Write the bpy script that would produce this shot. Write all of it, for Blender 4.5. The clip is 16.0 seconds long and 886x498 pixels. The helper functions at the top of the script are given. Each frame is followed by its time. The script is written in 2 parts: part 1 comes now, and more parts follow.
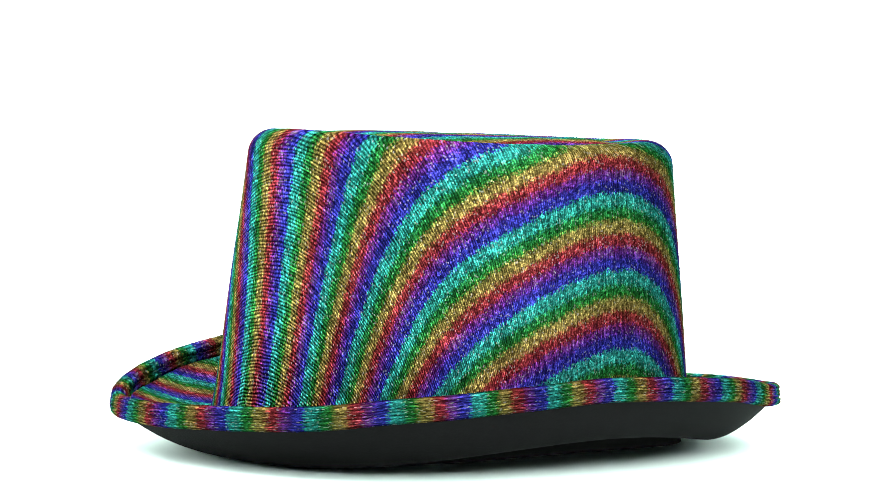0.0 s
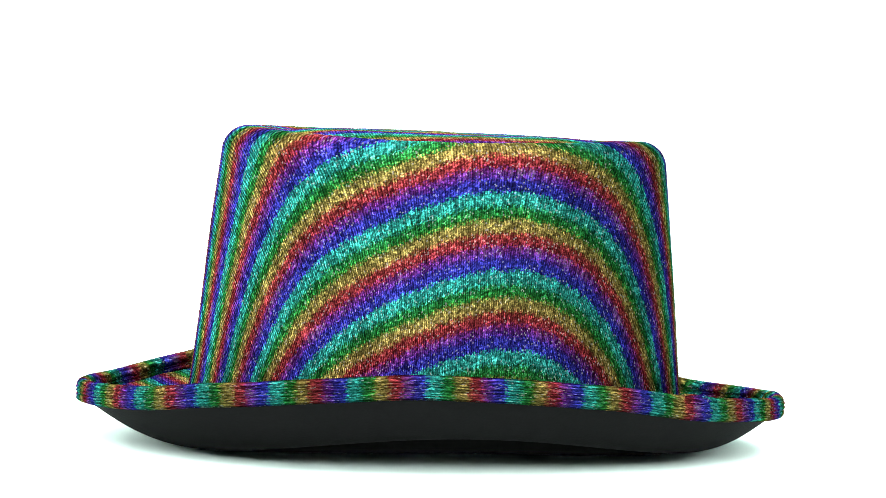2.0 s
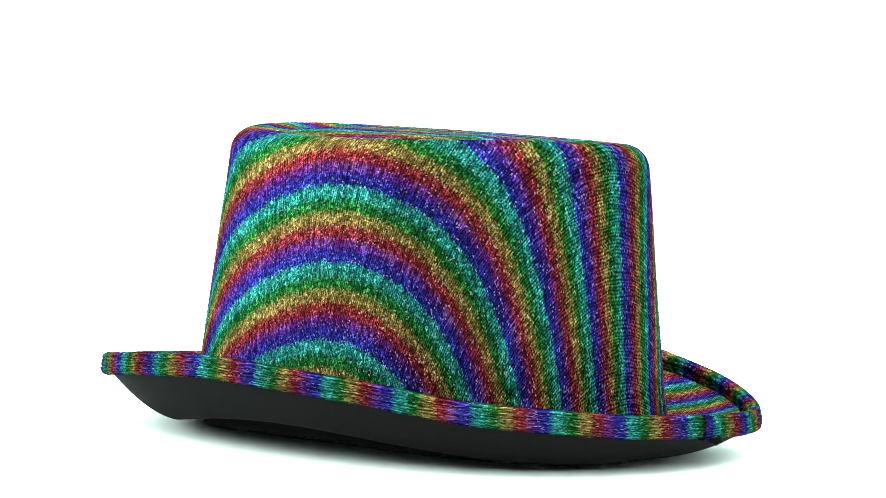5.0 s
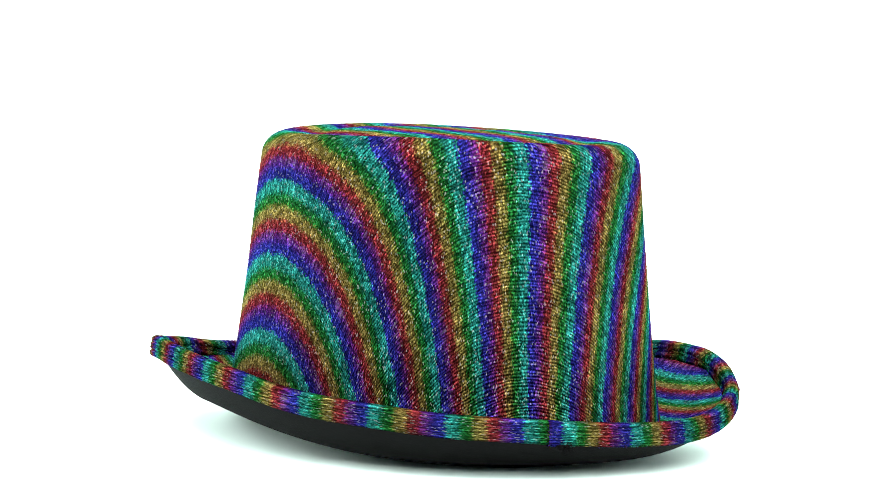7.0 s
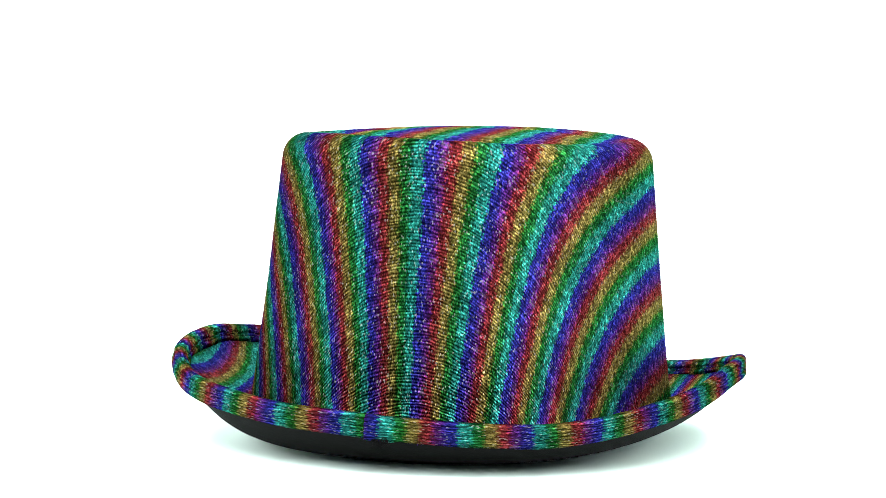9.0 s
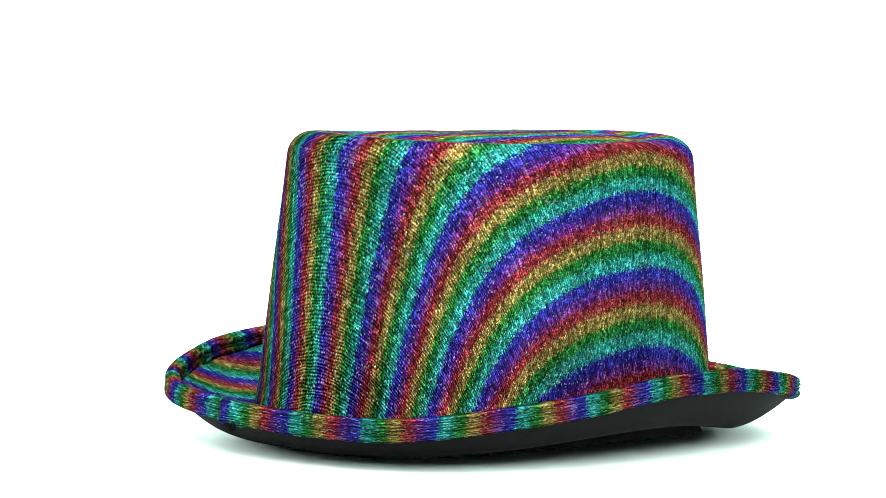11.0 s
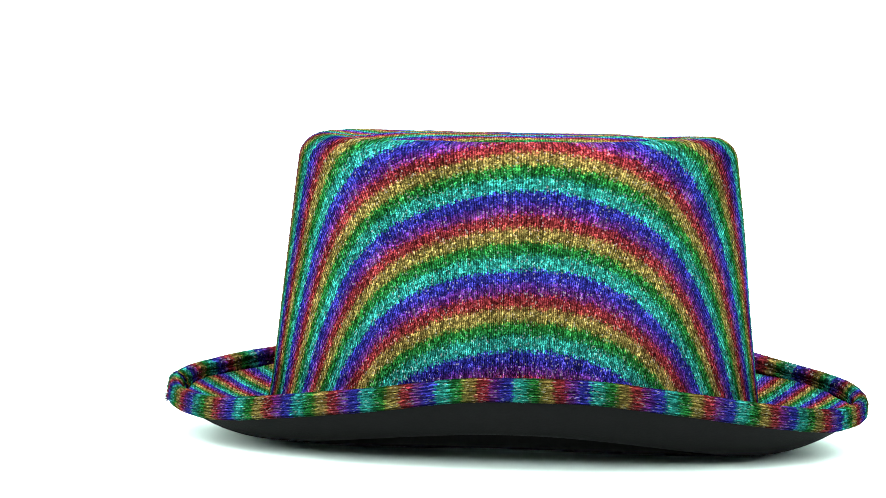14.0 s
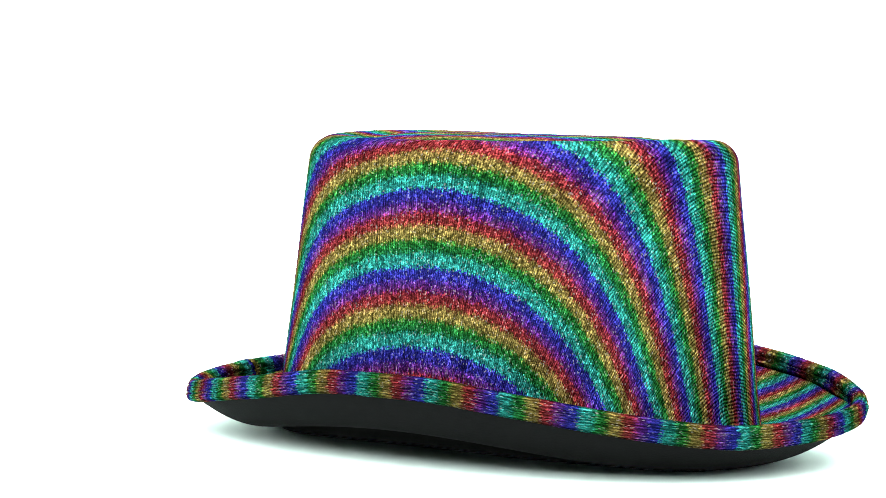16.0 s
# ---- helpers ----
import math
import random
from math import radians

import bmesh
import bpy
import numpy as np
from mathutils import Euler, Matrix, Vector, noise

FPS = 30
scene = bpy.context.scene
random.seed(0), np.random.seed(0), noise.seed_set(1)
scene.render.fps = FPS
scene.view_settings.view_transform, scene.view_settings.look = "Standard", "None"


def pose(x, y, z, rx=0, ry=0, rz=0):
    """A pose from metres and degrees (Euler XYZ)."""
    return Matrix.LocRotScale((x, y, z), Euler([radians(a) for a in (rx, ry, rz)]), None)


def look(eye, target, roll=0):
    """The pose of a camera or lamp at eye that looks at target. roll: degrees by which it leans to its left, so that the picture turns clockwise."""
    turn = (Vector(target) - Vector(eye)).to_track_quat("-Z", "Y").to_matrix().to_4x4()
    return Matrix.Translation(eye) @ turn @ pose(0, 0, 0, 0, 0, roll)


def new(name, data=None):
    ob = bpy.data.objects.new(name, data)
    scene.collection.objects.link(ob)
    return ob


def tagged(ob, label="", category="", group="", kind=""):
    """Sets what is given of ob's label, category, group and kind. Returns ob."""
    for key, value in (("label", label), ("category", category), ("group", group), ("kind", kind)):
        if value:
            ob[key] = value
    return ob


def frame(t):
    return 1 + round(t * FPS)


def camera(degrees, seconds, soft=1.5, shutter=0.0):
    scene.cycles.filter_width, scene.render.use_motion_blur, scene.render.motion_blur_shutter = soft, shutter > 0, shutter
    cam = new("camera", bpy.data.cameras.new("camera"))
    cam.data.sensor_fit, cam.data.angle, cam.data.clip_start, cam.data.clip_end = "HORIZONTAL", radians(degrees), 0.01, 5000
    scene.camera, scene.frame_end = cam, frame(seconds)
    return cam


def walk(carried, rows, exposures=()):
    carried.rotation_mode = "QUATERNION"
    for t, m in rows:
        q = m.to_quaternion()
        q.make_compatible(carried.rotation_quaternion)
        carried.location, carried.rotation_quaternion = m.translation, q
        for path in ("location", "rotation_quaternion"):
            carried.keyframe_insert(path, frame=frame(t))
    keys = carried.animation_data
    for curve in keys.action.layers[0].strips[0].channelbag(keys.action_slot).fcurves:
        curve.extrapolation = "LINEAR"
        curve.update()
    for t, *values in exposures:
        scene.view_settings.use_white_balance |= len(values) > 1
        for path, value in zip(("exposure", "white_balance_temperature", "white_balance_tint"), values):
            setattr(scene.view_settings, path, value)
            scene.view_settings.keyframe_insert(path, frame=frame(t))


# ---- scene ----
cam = camera(16.0, 16.0, soft=0.85)
EYE = (0.0, -1.327, 0.1637)
PITCH, ROLL, PAN = radians(3.586), 1.646, radians(-0.62)
AIM = (EYE[0] + math.sin(PAN) * math.cos(PITCH), EYE[1] + math.cos(PAN) * math.cos(PITCH), EYE[2] - math.sin(PITCH))
walk(cam, [(0.0, look(EYE, AIM, ROLL)), (16.0, look(EYE, AIM, ROLL))])

# ---- light: a white photo studio ----
world = bpy.data.worlds.new("studio")
scene.world = world
world.use_nodes = True
bg = world.node_tree.nodes["Background"]
bg.inputs["Color"].default_value = (0.97, 1.0, 1.0, 1)
bg.inputs["Strength"].default_value = 0.13


def softbox(name, eye, target, width, height, watts, colour=(1, 1, 1)):
    data = bpy.data.lights.new(name, "AREA")
    data.shape, data.size, data.size_y, data.energy, data.color = "RECTANGLE", width, height, watts, colour
    ob = new(name, data)
    ob.matrix_world = look(eye, target)
    return ob


softbox("overhead_softbox", (0.0, -0.45, 1.7), (0, -0.05, 0), 2.4, 1.9, 77)
softbox("background_light", (0.0, 1.1, 1.9), (0, 1.6, 0), 2.4, 0.6, 45)
softbox("front_softbox", (0.15, -1.75, 1.05), (0, 0, 0.03), 1.3, 0.8, 28)
softbox("left_softbox", (-1.20, 0.10, 0.60), (0, 0, 0.05), 0.6, 0.8, 17)
softbox("right_softbox", (1.20, -0.30, 0.80), (0, 0, 0.05), 0.5, 0.8, 12)
scene.view_settings.exposure = 1.0


# ---- materials ----
def material(name):
    m = bpy.data.materials.new(name)
    m.use_nodes = True
    return m, m.node_tree.nodes, m.node_tree.links, m.node_tree.nodes["Principled BSDF"]


def add(nodes, kind, **settings):
    n = nodes.new(kind)
    for key, value in settings.items():
        setattr(n, key, value)
    return n


def mathnode(nodes, links, op, a, b=None, clamp=False):
    n = nodes.new("ShaderNodeMath")
    n.operation, n.use_clamp = op, clamp
    for i, v in enumerate((a, b)):
        if v is None:
            continue
        if isinstance(v, (int, float)):
            n.inputs[i].default_value = v
        else:
            links.new(v, n.inputs[i])
    return n.outputs[0]


# thread colours along one repeat of the knit: blue, purple, red, gold, green, turquoise
THREADS = [(0.00, (0.015, 0.018, 0.165)), (0.13, (0.018, 0.016, 0.150)), (0.19, (0.046, 0.012, 0.120)), (0.27, (0.072, 0.012, 0.085)),
           (0.32, (0.122, 0.013, 0.020)), (0.44, (0.128, 0.018, 0.016)), (0.50, (0.140, 0.100, 0.028)), (0.61, (0.125, 0.098, 0.026)),
           (0.67, (0.010, 0.080, 0.012)), (0.79, (0.009, 0.084, 0.026)), (0.84, (0.016, 0.155, 0.125)), (0.985, (0.016, 0.155, 0.142)),
           (1.00, (0.015, 0.018, 0.165))]


def lurex(name, repeat, wale, course, rib_width, rib_depth, bare):
    """Knitted glitter fabric. UV: x counts stripe repeats of the given width, y is in metres along the stripes. course and wale:
    a stitch's size across and along the stripes; rib_width and rib_depth: the columns of stitches and how far they stand out; bare: how much
    ground yarn shows through the foil."""
    m, nodes, links, bsdf = material(name)

    def calc(op, a, b=None, clamp=False):
        return mathnode(nodes, links, op, a, b, clamp)

    uv = add(nodes, "ShaderNodeUVMap", uv_map="fabric")
    sep = nodes.new("ShaderNodeSeparateXYZ")
    links.new(uv.outputs[0], sep.inputs[0])
    across, along = calc("MULTIPLY", sep.outputs[0], repeat), sep.outputs[1]

    def at(length, width):
        n = nodes.new("ShaderNodeCombineXYZ")
        links.new(calc("MULTIPLY", across, 1 / length), n.inputs[0])
        links.new(calc("MULTIPLY", along, 1 / width), n.inputs[1])
        return n.outputs[0]

    def weave(length, width, detail=2.0):
        n = add(nodes, "ShaderNodeTexNoise", noise_dimensions="2D")
        n.inputs["Scale"].default_value, n.inputs["Detail"].default_value = 1.0, detail
        links.new(at(length, width), n.inputs["Vector"])
        return n.outputs["Fac"]

    def cells(length, width, loose):
        n = add(nodes, "ShaderNodeTexVoronoi", voronoi_dimensions="2D", feature="F1")
        n.inputs["Scale"].default_value, n.inputs["Randomness"].default_value = 1.0, loose
        links.new(at(length, width), n.inputs["Vector"])
        split = nodes.new("ShaderNodeSeparateColor")
        links.new(n.outputs["Color"], split.inputs[0])
        return n.outputs["Distance"], n.outputs["Color"], split.outputs

    far, facing, rnd = cells(course, wale, 0.75)
    # columns of stitches, drawn a little out of line
    sway = calc("MULTIPLY", weave(0.012, 0.006, 1.0), 9.0)
    rib = calc("ADD", calc("MULTIPLY", calc("SINE", calc("ADD", calc("MULTIPLY", along, 2 * math.pi / rib_width), sway)), 0.5), 0.5)
    # x carries painted tone round the crown, y the pull of the knit
    tone_xy = nodes.new("ShaderNodeSeparateXYZ")
    links.new(add(nodes, "ShaderNodeUVMap", uv_map="worn").outputs[0], tone_xy.inputs[0])
    depth = calc("ADD", calc("MULTIPLY", tone_xy.outputs[1], 0.60), rib_depth)
    # where the knit is pulled open its columns show as streaks
    pulled = weave(0.014, wale * 2.4, 3.0)
    patch = weave(0.030, 0.016, 2.0)
    # ragged stripe edges: each stitch belongs to one yarn
    shift = calc("ADD", calc("MULTIPLY", calc("SUBTRACT", rnd[0], 0.5), 0.075), calc("MULTIPLY", calc("SUBTRACT", weave(0.02, 0.010), 0.5), 0.06))
    phase = calc("FRACT", calc("ADD", sep.outputs[0], shift))
    ramp = nodes.new("ShaderNodeValToRGB")
    el = ramp.color_ramp.elements
    el[0].position, el[0].color = THREADS[0][0], (*THREADS[0][1], 1)
    el[1].position, el[1].color = THREADS[-1][0], (*THREADS[-1][1], 1)
    for p, c in THREADS[1:-1]:
        e = el.new(p)
        e.color = (*c, 1)
    links.new(phase, ramp.inputs[0])
    # foil covers the top of each loop; black ground yarn shows between the loops
    loop = calc("SUBTRACT", 1.30, calc("MULTIPLY", far, 1.1), clamp=True)
    foil = calc("ADD", calc("MULTIPLY", calc("POWER", rnd[1], 2.2), 1.16 - bare), 0.35 - 0.16 * bare)
    foil = calc("MULTIPLY", foil, loop)
    # loops gather in knots of four or five, their shared glint painted into colour
    knot = cells(course * 2.3, wale * 2.3, 1.0)[2]
    foil = calc("MULTIPLY", foil, calc("ADD", calc("MULTIPLY", calc("POWER", knot[1], 2.0), 1.35), 0.52))
    # light on ridges and shade in furrows are also painted into the colour
    foil = calc("MULTIPLY", foil, calc("ADD", calc("MULTIPLY", calc("SUBTRACT", rib, 0.5), depth), 1.0))
    foil = calc("MULTIPLY", foil, calc("ADD", calc("MULTIPLY", pulled, 1.7), 0.15))
    foil = calc("MULTIPLY", foil, calc("ADD", calc("MULTIPLY", patch, 0.9), 0.55))
    # darker and lighter stretches round the crown: uneven light painted into the foil colour
    foil = calc("MAXIMUM", calc("MULTIPLY", foil, calc("SUBTRACT", 1.0, tone_xy.outputs[0])), 0.02)
    mul = add(nodes, "ShaderNodeVectorMath", operation="SCALE")
    links.new(ramp.outputs[0], mul.inputs[0])
    links.new(foil, mul.inputs["Scale"])
    # a few loops have lost their colour and show bare silver
    mix = add(nodes, "ShaderNodeMix", data_type="RGBA")
    links.new(calc("MULTIPLY", calc("GREATER_THAN", rnd[2], 0.96), 0.14), mix.inputs["Factor"])
    links.new(mul.outputs[0], mix.inputs[6])
    mix.inputs[7].default_value = (0.34, 0.34, 0.33, 1)
    # the purple yarn's foil is thin and shows silver where the columns are pulled open
    purple = nodes.new("ShaderNodeValToRGB")
    purple.color_ramp.elements[0].position, purple.color_ramp.elements[1].position = 0.15, 0.32
    purple.color_ramp.elements[0].color, purple.color_ramp.elements[1].color = (0, 0, 0, 1), (0, 0, 0, 1)
    purple.color_ramp.elements.new(0.24).color = (1, 1, 1, 1)
    links.new(phase, purple.inputs[0])
    open_knit = calc("MULTIPLY", calc("SUBTRACT", pulled, 0.50, clamp=True), calc("SUBTRACT", patch, 0.40, clamp=True))
    silver = add(nodes, "ShaderNodeMix", data_type="RGBA")
    links.new(calc("MULTIPLY", calc("MULTIPLY", open_knit, purple.outputs[0]), calc("MULTIPLY", loop, 5.0), clamp=True), silver.inputs["Factor"])
    links.new(mix.outputs[2], silver.inputs[6])
    silver.inputs[7].default_value = (0.20, 0.17, 0.20, 1)
    # every loop of foil faces its own way
    height = calc("ADD", calc("MULTIPLY", rib, depth), calc("MULTIPLY", loop, 0.5))
    bump = nodes.new("ShaderNodeBump")
    bump.inputs["Strength"].default_value, bump.inputs["Distance"].default_value = 0.55, 0.00022
    links.new(height, bump.inputs["Height"])
    tilt = add(nodes, "ShaderNodeVectorMath", operation="SUBTRACT")
    links.new(facing, tilt.inputs[0])
    tilt.inputs[1].default_value = (0.5, 0.5, 0.5)
    turned = add(nodes, "ShaderNodeVectorMath", operation="SCALE")
    links.new(tilt.outputs[0], turned.inputs[0])
    turned.inputs["Scale"].default_value = 0.50
    total = add(nodes, "ShaderNodeVectorMath", operation="ADD")
    links.new(bump.outputs[0], total.inputs[0]), links.new(turned.outputs[0], total.inputs[1])
    norm = add(nodes, "ShaderNodeVectorMath", operation="NORMALIZE")
    links.new(total.outputs[0], norm.inputs[0])
    # flat foil ribbon: coloured gloss, drawn out round the ribbon, over dull yarn
    dull, gloss, both = nodes.new("ShaderNodeBsdfDiffuse"), nodes.new("ShaderNodeBsdfAnisotropic"), nodes.new("ShaderNodeMixShader")
    links.new(silver.outputs[2], dull.inputs["Color"]), links.new(silver.outputs[2], gloss.inputs["Color"])
    gloss.inputs["Roughness"].default_value, gloss.inputs["Anisotropy"].default_value = 0.36, -0.45
    ribbon = add(nodes, "ShaderNodeTangent", direction_type="UV_MAP", uv_map="fabric")
    links.new(ribbon.outputs[0], gloss.inputs["Tangent"])
    links.new(norm.outputs[0], gloss.inputs["Normal"]), links.new(norm.outputs[0], dull.inputs["Normal"])
    both.inputs[0].default_value = 0.78
    links.new(dull.outputs[0], both.inputs[1]), links.new(gloss.outputs[0], both.inputs[2])
    links.new(both.outputs[0], nodes["Material Output"].inputs["Surface"])
    nodes.remove(bsdf)
    return m


LUREX_CROWN = lurex("rainbow_lurex", 0.0258, 0.00064, 0.00050, 0.00115, 0.85, 0.12)
LUREX_BAND = lurex("rainbow_lurex_binding", 0.0303, 0.00038, 0.0009, 0.0021, 0.9, 0.62)


def felt(name, dark, light):
    m, nodes, links, bsdf = material(name)
    obj = nodes.new("ShaderNodeTexCoord").outputs["Object"]
    fibre = add(nodes, "ShaderNodeTexNoise")
    fibre.inputs["Scale"].default_value, fibre.inputs["Detail"].default_value = 900, 4
    blot = add(nodes, "ShaderNodeTexNoise")
    blot.inputs["Scale"].default_value = 45
    links.new(obj, fibre.inputs["Vector"]), links.new(obj, blot.inputs["Vector"])
    ramp = nodes.new("ShaderNodeValToRGB")
    ramp.color_ramp.elements[0].color, ramp.color_ramp.elements[1].color = (*dark, 1), (*light, 1)
    links.new(mathnode(nodes, links, "ADD", mathnode(nodes, links, "MULTIPLY", fibre.outputs["Fac"], 0.6), mathnode(nodes, links, "MULTIPLY", blot.outputs["Fac"], 0.4)), ramp.inputs[0])
    links.new(ramp.outputs[0], bsdf.inputs["Base Color"])
    bsdf.inputs["Roughness"].default_value = 0.95
    bsdf.inputs["Specular IOR Level"].default_value = 0.04
    bump = nodes.new("ShaderNodeBump")
    bump.inputs["Strength"].default_value, bump.inputs["Distance"].default_value = 0.4, 0.0004
    links.new(fibre.outputs["Fac"], bump.inputs["Height"]), links.new(bump.outputs[0], bsdf.inputs["Normal"])
    return m


FELT = felt("black_felt", (0.0016, 0.0015, 0.0016), (0.0040, 0.0038, 0.0039))


def paper():
    m, nodes, links, bsdf = material("white_sweep_paper")
    obj = nodes.new("ShaderNodeTexCoord").outputs["Object"]
    grain = add(nodes, "ShaderNodeTexNoise")
    grain.inputs["Scale"].default_value, grain.inputs["Detail"].default_value = 350, 3
    cloud = add(nodes, "ShaderNodeTexNoise")
    cloud.inputs["Scale"].default_value = 6
    links.new(obj, grain.inputs["Vector"]), links.new(obj, cloud.inputs["Vector"])
    ramp = nodes.new("ShaderNodeValToRGB")
    ramp.color_ramp.elements[0].color, ramp.color_ramp.elements[1].color = (0.69, 0.87, 0.805, 1), (0.72, 0.89, 0.83, 1)
    links.new(cloud.outputs["Fac"], ramp.inputs[0]), links.new(ramp.outputs[0], bsdf.inputs["Base Color"])
    bsdf.inputs["Roughness"].default_value = 0.7
    bump = nodes.new("ShaderNodeBump")
    bump.inputs["Strength"].default_value, bump.inputs["Distance"].default_value = 0.05, 0.0002
    links.new(grain.outputs["Fac"], bump.inputs["Height"]), links.new(bump.outputs[0], bsdf.inputs["Normal"])
    return m


PAPER = paper()


# ---- mesh helpers ----
def part(name, bm, mat, parent, label=""):
    me = bpy.data.meshes.new(name)
    bm.to_mesh(me)
    bm.free()
    me.materials.append(mat)
    for p in me.polygons:
        p.use_smooth = True
    ob = new(name, me)
    ob.parent = parent
    if label:
        ob["label"] = label
    return ob


def sheet(rows, columns, place, closed=True, flip=False):
    """A bmesh grid. place(i, j) gives the point and its fabric coordinates; closed joins the last column to the first."""
    bm = bmesh.new()
    layer, worn = bm.loops.layers.uv.new("fabric"), bm.loops.layers.uv.new("worn")
    pts = [[place(i, j) for j in range(columns)] for i in range(rows)]
    verts = [[bm.verts.new(p[0]) for p in row] for row in pts]
    for i in range(rows - 1):
        for j in range(columns if closed else columns - 1):
            k = (j + 1) % columns
            corners = [(i, j), (i + 1, j), (i + 1, k), (i, k)]
            if flip:
                corners.reverse()
            face = bm.faces.new([verts[a][b] for a, b in corners])
            for loop, (a, b) in zip(face.loops, corners):
                loop[layer].uv = pts[a][b][1]
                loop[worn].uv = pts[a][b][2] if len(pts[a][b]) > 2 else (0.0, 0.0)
    return bm


# ---- backdrop ----
def backdrop():
    """White paper sweep: flat under the hat, curving up behind it."""
    line = [(-3.0, 0.0), (-1.5, 0.0), (-0.6, 0.0), (0.0, 0.0), (0.6, 0.0), (1.1, 0.0)]
    line += [(1.1 + 0.7 * math.sin(a), 0.7 - 0.7 * math.cos(a)) for a in (radians(d) for d in range(6, 91, 6))]
    line += [(1.8, 1.4), (1.8, 2.6)]
    bm = sheet(len(line), 9, lambda i, j: ((-2.4 + 0.6 * j, line[i][0], line[i][1]), (0, 0)), closed=False, flip=True)
    ob = part("backdrop", bm, PAPER, None)
    tagged(ob, "seamless white paper sweep under and behind the hat", "backdrop", kind="structure")


backdrop()

# ---- the hat ----
CENTRE, YAW, TURN = (-0.00791, -0.01720), 41.143, -15.796
CROWN_TWIST = radians(-0.658)
LEAN = (-0.01834, 0.00096)
CROWN_LEAN = (-0.01441, -0.00147)
Z_TOP, Z_LOW = 0.12879, 0.02527
A_TOP, B_TOP, A_LOW, B_LOW, BOW = 0.09173, 0.07684, 0.10253, 0.08743, (0.0224, -0.0329)
A_RIM, B_RIM = 0.14767, 0.12023
CROWN_N, RIM_N = 2.1097, 2.085
TAU = 2 * math.pi


def oval(theta, n):
    c, s = math.cos(theta), math.sin(theta)
    r = (abs(c) ** n + abs(s) ** n) ** (-1 / n)
    return c * r, s * r


def rim_height(t):
    return (0.02926 + 0.00135 * math.cos(t) - 0.00249 * math.sin(t) - 0.00747 * math.cos(2 * t) + 0.00012 * math.sin(2 * t)
            + 0.0006 * math.cos(3 * t) - 0.00139 * math.sin(3 * t) + 0.00167 * math.cos(4 * t))


def rim_point(t, inset=0.0):
    c, s = oval(t, RIM_N)
    return (A_RIM - inset) * c - 0.00159, (B_RIM - inset) * s - 0.00070


def leaning(x, y, z, lean=1.0):
    """The hat sits a little askew: all but its foot leans."""
    return Vector((x, y, z + (LEAN[0] * x + LEAN[1] * y) * lean))


# how the cloth was drawn over the block: waves round the crown, each with its growth down the wall
DRAPE = [
    (math.cos, 0, (5.01, 0.129, -0.066, 0.015)),
    (math.cos, 1, (-0.128, -0.111, -0.003, 0.035)),
    (math.sin, 1, (2.368, 3.362, -0.1, 0.003)),
    (math.cos, 2, (0.024, 0.045, 0.011, -0.002)),
    (math.sin, 2, (0.055, 0.091, -0.096, 0.002)),
    (math.cos, 3, (0.032, -0.002, -0.009, -0.008)),
    (math.sin, 3, (0.04, -0.233, 0.123, -0.034)),
    (math.cos, 4, (0.013, -0.005, -0.009, -0.011)),
    (math.sin, 4, (-0.002, -0.041, 0.009, -0.006)),
    (math.cos, 5, (-0.023, 0.003, -0, -0)),
    (math.sin, 5, (0.003, -0.18, 0.07, -0.01)),
    (math.cos, 6, (0.009, -0.002, 0.002, 0.003)),
    (math.sin, 6, (0.003, 0.014, 0.004, -0.001)),
    (math.cos, 7, (0.005, 0.003, 0.008, 0.007)),
    (math.sin, 7, (-0.025, 0.02, 0.006, 0.002)),
]


def stripes(t, f):
    """Which stripe of the cloth lies at the angle t and the depth f below the crown's edge."""
    return sum(wave(m * t) * (k[0] + f * (k[1] + f * (k[2] + f * k[3]))) for wave, m, k in DRAPE)


def crown_ring(f):
    k, h = (f + b * 4 * f * (1 - f) if f < 1.0 else 1 + (f - 1) * 1.6 for b in BOW)
    return A_TOP + (A_LOW - A_TOP) * k, B_TOP + (B_LOW - B_TOP) * h


def base_z(t):
    """Height of the fold between crown and brim: low at the two ends, arched at the sides; the added shade band inside
    stands on the table.
    """
    return 0.0006 + 0.0125 * (0.5 - 0.5 * math.cos(2 * t)) ** 1.6 + 0.0018 * max(0.0, math.cos(t)) ** 4


def crown_point(t, f, inset=0.0):
    a, b = crown_ring(f)
    c, s = oval(t, CROWN_N)
    top = max(0.0, 1 - f)
    x, y = (a - inset) * c + 0.00110 * top, (b - inset) * s
    cs, sn = math.cos(CROWN_TWIST), math.sin(CROWN_TWIST)
    return x * cs - y * sn, x * sn + y * cs


def crown_sits(x, y, z, t, f, lean=1.0):
    """The crown leans in its own way, and its upper edge is a little wavy."""
    wave = 0.00082 * math.cos(2 * t) -0.00015 * math.cos(3 * t) -0.00059 * math.sin(2 * t) -0.00026 * math.sin(3 * t)
    return Vector((x, y, z + (CROWN_LEAN[0] * x + CROWN_LEAN[1] * y) * lean + wave * max(0.0, 1 - f)))


ROUND = 0.0095
DEPTH = Z_TOP - Z_LOW
N = 216


def painted_tone(t):
    """How much darker the foil's colour is made round the crown, part cloth tone and part painted shading (most beside
    one arch, lighter on its other flank), and how far the knit was pulled open over the end of the block."""
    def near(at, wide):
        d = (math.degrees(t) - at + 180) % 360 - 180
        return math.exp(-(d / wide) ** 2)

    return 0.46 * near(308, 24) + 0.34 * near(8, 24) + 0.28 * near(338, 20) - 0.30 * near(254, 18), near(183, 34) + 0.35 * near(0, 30)


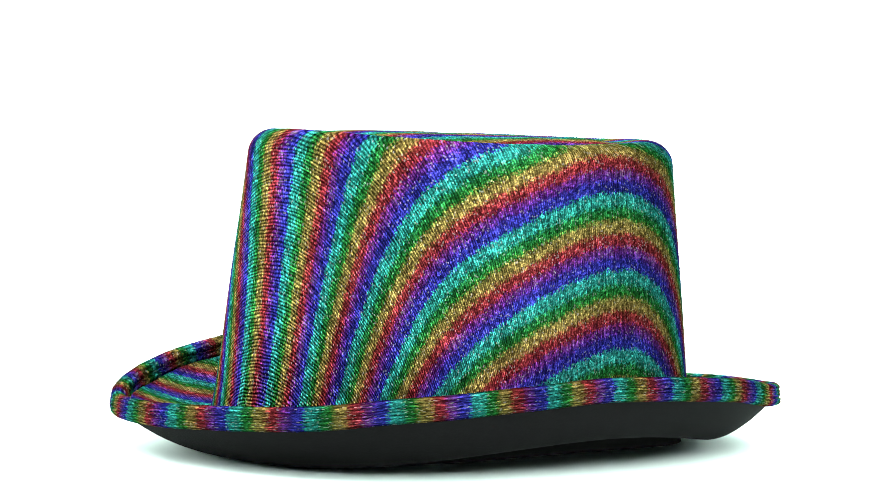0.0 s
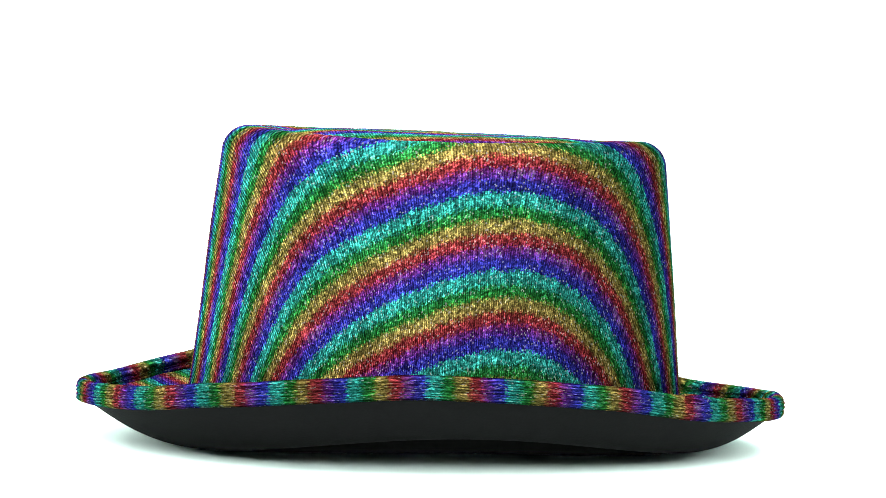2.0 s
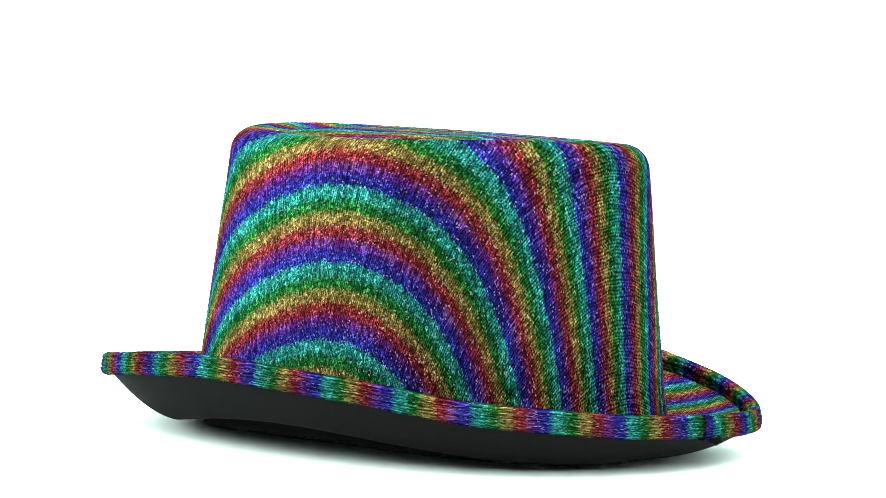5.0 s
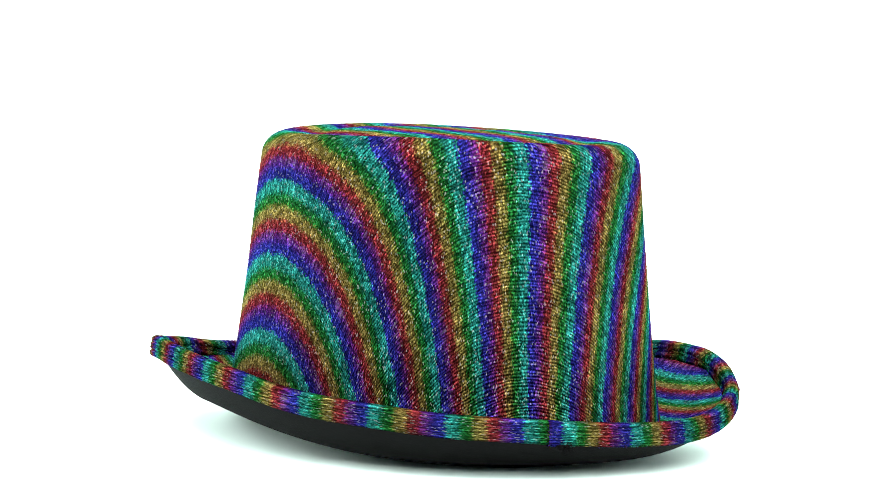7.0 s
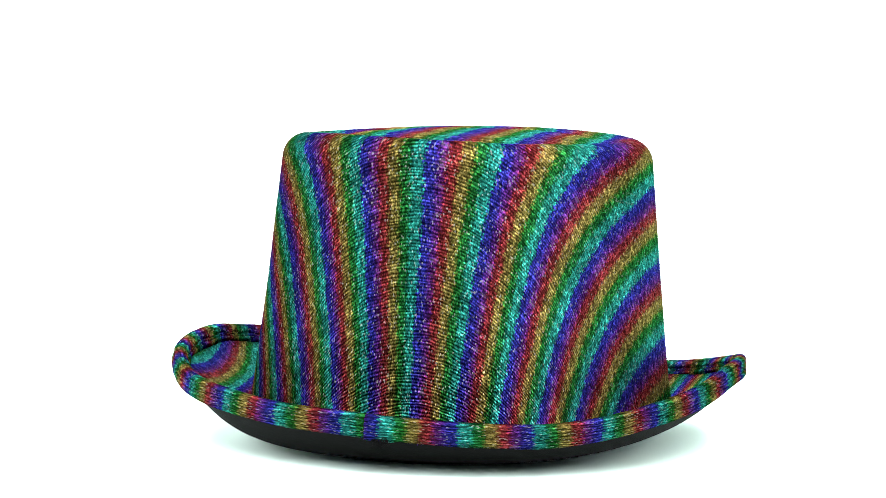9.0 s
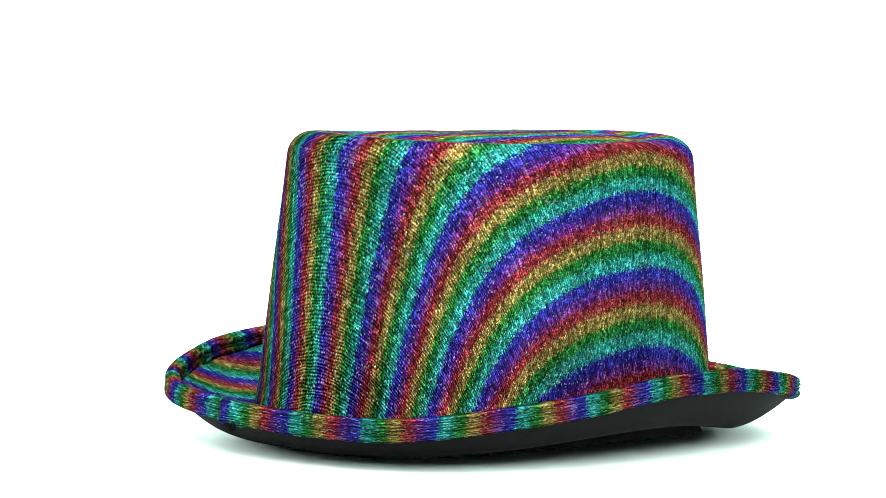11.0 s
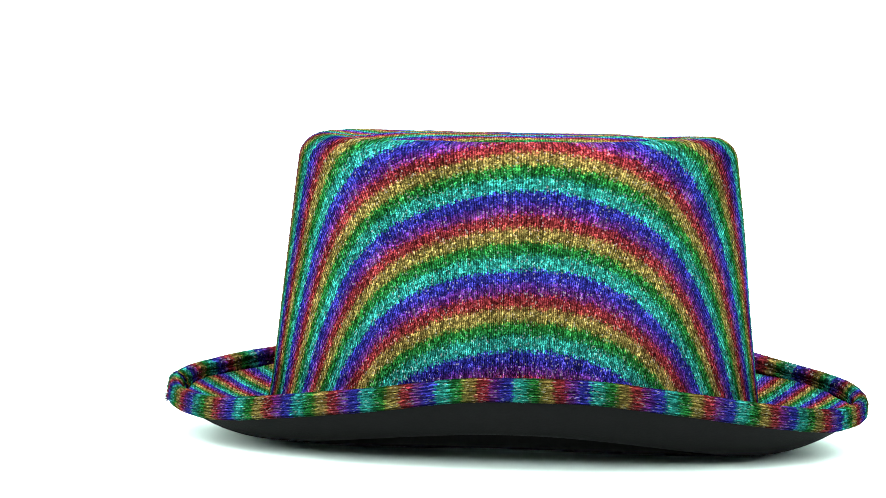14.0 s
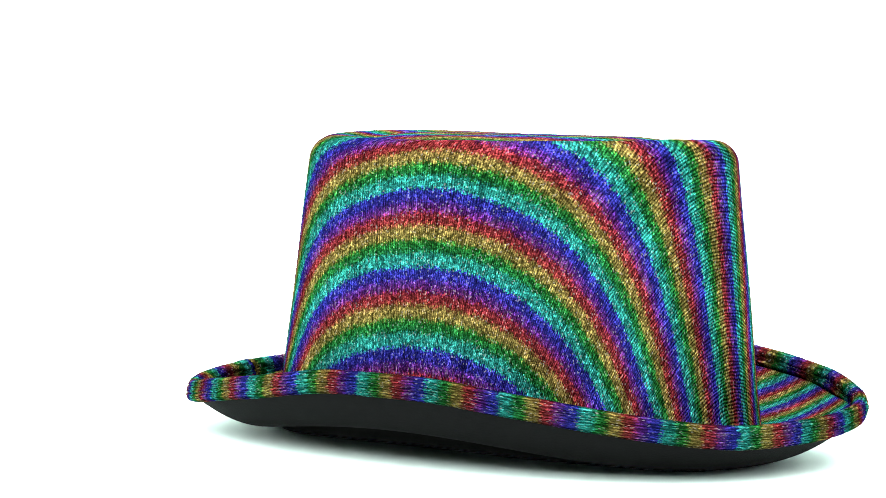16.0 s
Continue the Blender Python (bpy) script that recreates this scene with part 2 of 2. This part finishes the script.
def crown_grid():
    """Rows from the middle of the flat top, over the rounded edge, down the wall."""
    rows = [("top", r) for r in (0.0, 0.12, 0.25, 0.38, 0.5, 0.62, 0.72, 0.8, 0.86, 0.91, 0.95, 0.98)]
    rows += [("edge", radians(a)) for a in range(0, 91, 9)]
    rows += [("wall", i / 40) for i in range(1, 41)]
    f0 = ROUND / DEPTH

    def place(i, j):
        t = TAU * j / N
        kind, v = rows[i]
        if kind == "top":
            x, y = crown_point(t, 0.0, ROUND + 0.001)
            ex, ey = 0.00110, 0.0
            dip = 0.0016 * math.exp(-((v - 0.82) / 0.10) ** 2) - 0.0012 * (1 - v * v)
            sag = 0.0005 * noise.noise(Vector((x * v * 60, y * v * 60, 2.0)))
            p = crown_sits(ex + (x - ex) * v, ey + (y - ey) * v, Z_TOP - dip + sag, t, 1 - v * v)
            # the cloth's own lines run straight across the top
            edge, straight = stripes(t, 0.0) - 5.01, 2.30 * math.sin(t) - 0.22 * math.cos(t)
            return p, (5.01 + straight * v + (edge - straight) * v ** 3, 0.085 * v * math.cos(t))
        if kind == "edge":
            inset, f = ROUND * (1 - math.sin(v)), ROUND * (1 - math.cos(v)) / DEPTH
        else:
            foot = (Z_TOP - (base_z(t) + 0.0015)) / DEPTH
            inset, f = 0.0, f0 + (foot - f0) * v
        x, y = crown_point(t, f, inset)
        # faint dents in the hand-shaped cloth
        push = 1 + 0.0050 * noise.noise(Vector((x * 28, y * 28, f * 2.4))) * min(1.0, f * 3)
        p = crown_sits(x * push, y * push, Z_TOP - f * DEPTH, t, f, 1 - max(0.0, v - 0.8) / 0.2 if kind == "wall" else 1.0)
        return p, (stripes(t, f), math.cos(t) * (0.086 + 0.085 * f)), painted_tone(t)

    return sheet(len(rows), N, place)


def brim_line(t, v, out, edge):
    """From the fold (v 0) to the rim (v 1)."""
    x0, y0 = crown_point(t, 1.15, -out)
    x1, y1 = rim_point(t, edge)
    return x0 + (x1 - x0) * v, y0 + (y1 - y0) * v


def brim_top_grid():
    n = 16

    def place(i, j):
        t, v = TAU * j / N, i / (n - 1)
        x, y = brim_line(t, v, -0.004, 0.003)
        z0, z1 = base_z(t) + 0.0030, rim_height(t) - 0.004
        return leaning(x, y, z0 + (z1 - z0) * v ** 1.7, v), (5.10 + y * (64 - 950 * x * x) - 4.2 * x + 20 * x * y, x)

    return sheet(n, N, place)


def brim_under_grid():
    n = 18

    def place(i, j):
        t, v = TAU * j / N, i / (n - 1)
        x, y = brim_line(t, v, 0.006, 0.0045)
        z0, z1 = base_z(t), rim_height(t) - 0.0083
        return leaning(x, y, z0 + (z1 - z0) * v ** 1.75, v), (0, 0)

    return sheet(n, N, place, flip=True)


def lining_grid():
    """Black felt inside, from the fold up into the crown."""
    n = 10

    def place(i, j):
        t, v = TAU * j / N, i / (n - 1)
        if i < 3:
            x, y = crown_point(t, 1.15, -0.006 + 0.0115 * i / 2)
            return Vector((x, y, base_z(t) + 0.0004 * i)), (0, 0)
        x, y = crown_point(t, 1.15 - 1.05 * v, 0.006)
        return leaning(x, y, base_z(t) * (1 - v) + (Z_TOP - 0.014) * v, v), (0, 0)

    return sheet(n, N, place)


def shade_band_grid():
    """A thin felt band added inside the foot of the crown to deepen the shade there; its lower edge stands on the table
    at the two ends.
    """
    line = [(0.0005, 1.0), (0.0002, 0.5), (0.0, 0.08), (0.0006, 0.0), (0.0014, 0.08), (0.0016, 0.5), (0.0018, 1.0)]

    def place(i, j):
        t = TAU * j / N
        inset, u = line[i]
        x, y = crown_point(t, 1.1, inset + 0.012 - 0.013 * math.cos(t) ** 2)
        low = 0.0003 + 0.0050 * math.sin(t) ** 2
        return Vector((x, y, low + (base_z(t) + 0.0008 - low) * u)), (0, 0)

    return sheet(len(line), N, place)


BAND_START = radians(-4.0)
BAND_N = 300


def band_phase(a):
    """Stripe count of the binding at the arc length a past the seam."""
    if a < 0.30:
        return (a - 0.0053) / 0.0303
    if a < 0.55:
        return 9.726 + (a - 0.30) / 0.03202
    return 27 - (0.8406 - a) / 0.0307


def band_grid():
    """The binding: a padded strip folded over the rim, lapped at its seam."""
    section = [(0.0, 0.0006), (0.0012, -0.0001), (0.0019, -0.0012), (0.0014, -0.0019), (0.0022, -0.0027), (0.0017, -0.0035), (0.0024, -0.0043), (0.0014, -0.0052),
               (0.0024, -0.0060), (0.0019, -0.0067), (0.0021, -0.0074), (0.0013, -0.0083), (-0.0008, -0.0090), (-0.0034, -0.0084), (-0.0048, -0.0070), (-0.0050, -0.0048),
               (-0.0040, -0.0040), (-0.0046, -0.0028), (-0.0034, -0.0006), (-0.0016, 0.0006), (0.0, 0.0006)]
    arcs, pts, total = [], [], 0.0
    for i in range(BAND_N):
        t = BAND_START + (TAU + 0.035) * i / (BAND_N - 1)
        p = Vector((*rim_point(t), 0))
        total += (p - pts[-1][1]).length if pts else 0.0
        pts.append((t, p))
        arcs.append(total)

    def place(i, j):
        t, p = pts[i]
        out = Vector((math.cos(t) / A_RIM, math.sin(t) / B_RIM, 0)).normalized()
        o, h = section[j]
        lap = 0.0010 if arcs[i] < 0.012 else 0.0
        q = p * 45
        puff = 1 + 0.25 * noise.noise(Vector((q.x, q.y, j * 0.26)))
        sway = 0.0007 * noise.noise(Vector((q.x * 0.6, q.y * 0.6, 5.0)))
        ruck = 0.00035 * noise.noise(Vector((p.x * 220, p.y * 220, j * 0.9)))
        pos = p + out * (o * puff - 0.0016 + lap + ruck)
        around = j / (len(section) - 1) * 0.030
        return leaning(pos.x, pos.y, rim_height(t) + h * (1.06 if lap else 1.0) + sway), (-band_phase(arcs[i]), around)

    return sheet(BAND_N, len(section), place, closed=False, flip=True)


def strands(rng, count, root, spread, way, length, thick):
    """Loose fibre ends: thin three-sided tubes that bend as they go."""
    bm = bmesh.new()
    layer = bm.loops.layers.uv.new("fabric")
    for _ in range(count):
        p = root(rng.uniform(-spread, spread))
        d = (way(p) + Vector((rng.uniform(-1, 1), rng.uniform(-1, 1), rng.uniform(-0.7, 0.7))) * 0.8).normalized()
        bend = Vector((rng.uniform(-1, 1), rng.uniform(-1, 1), rng.uniform(-1, 0.4))) * 0.5
        reach, phase, rings = length * rng.uniform(0.5, 1.2), rng.uniform(0, 1), []
        for k in range(5):
            u = k / 4
            c = p + d * reach * u + bend * reach * u * u
            side = d.orthogonal().normalized()
            up = d.cross(side)
            r = thick * (1 - 0.6 * u)
            rings.append([bm.verts.new(c + (side * math.cos(a) + up * math.sin(a)) * r) for a in (0, 2.094, 4.189)])
        for r0, r1 in zip(rings, rings[1:]):
            for a in range(3):
                face = bm.faces.new([r0[a], r0[(a + 1) % 3], r1[(a + 1) % 3], r1[a]])
                for loop in face.loops:
                    loop[layer].uv = (phase, 0.01)
    return bm


def rim_spot(t, out, down):
    x, y = rim_point(t, -out)
    return leaning(x, y, rim_height(t) - down)


def top_hat():
    hat = new("top_hat")
    tagged(hat, "rainbow-striped glitter fabric top hat with an upturned brim", "hat")
    part("crown", crown_grid(), LUREX_CROWN, hat, "stretched lurex knit with arched rainbow stripes")
    part("lining", lining_grid(), FELT, hat, "black felt lining")
    part("shade_band", shade_band_grid(), FELT, hat, "thin black band added inside the foot of the crown as shade")
    brim = part("brim", brim_top_grid(), LUREX_CROWN, hat, "upturned brim covered in striped lurex")
    part("brim_underside", brim_under_grid(), FELT, brim, "plain black felt underside")
    band = part("rim_binding", band_grid(), LUREX_BAND, hat, "padded striped lurex binding, lapped at a seam")
    rng = random.Random(7)

    def away(p):
        return Vector((p.x, p.y, -0.02)).normalized()

    tuft = part("felt_tuft", strands(rng, 120, lambda u: rim_spot(radians(-1) + u, 0.0002, 0.0092 + rng.uniform(-0.0016, 0.001)), 0.022, away, 0.0024, 0.00020), FELT, band,
                "tuft of black felt showing at the seam")
    fray = part("frayed_end", strands(rng, 46, lambda u: rim_spot(BAND_START + u, 0.0004, 0.0075 + rng.uniform(-0.006, 0.002)), 0.010, away, 0.0013, 0.00011), LUREX_BAND, band,
         "frayed cut end of the binding")
    row = part("frayed_patch", strands(rng, 40, lambda u: rim_spot(radians(11) + u, 0.0004, 0.0080 + rng.uniform(-0.001, 0.001)), 0.10, away, 0.0011, 0.00009), LUREX_BAND, band,
         "row of loose thread ends under the binding")
    for t, tall in ((-1.9, 0.004), (-0.7, 0.003), (1.2, 0.0035), (2.6, 0.003), (3.6, 0.004)):
        part("loose_thread", strands(rng, 1, lambda u: rim_spot(t + u, 0.0006, 0.0015 + rng.uniform(0, 0.006)), 0.12, away, tall * 0.5, 0.00012), LUREX_BAND, band)
    for ob in (tuft, fray, row):
        tagged(ob, kind="stuff")
    return hat


HAT = top_hat()


def motions():
    """The hat goes round clockwise on its turning table at an even pace."""
    still = pose(CENTRE[0], CENTRE[1], 0, 0, 0, YAW)
    walk(HAT, [(i * 0.25, pose(0, 0, 0, 0, 0, TURN * i * 0.25) @ still) for i in range(65)])


motions()
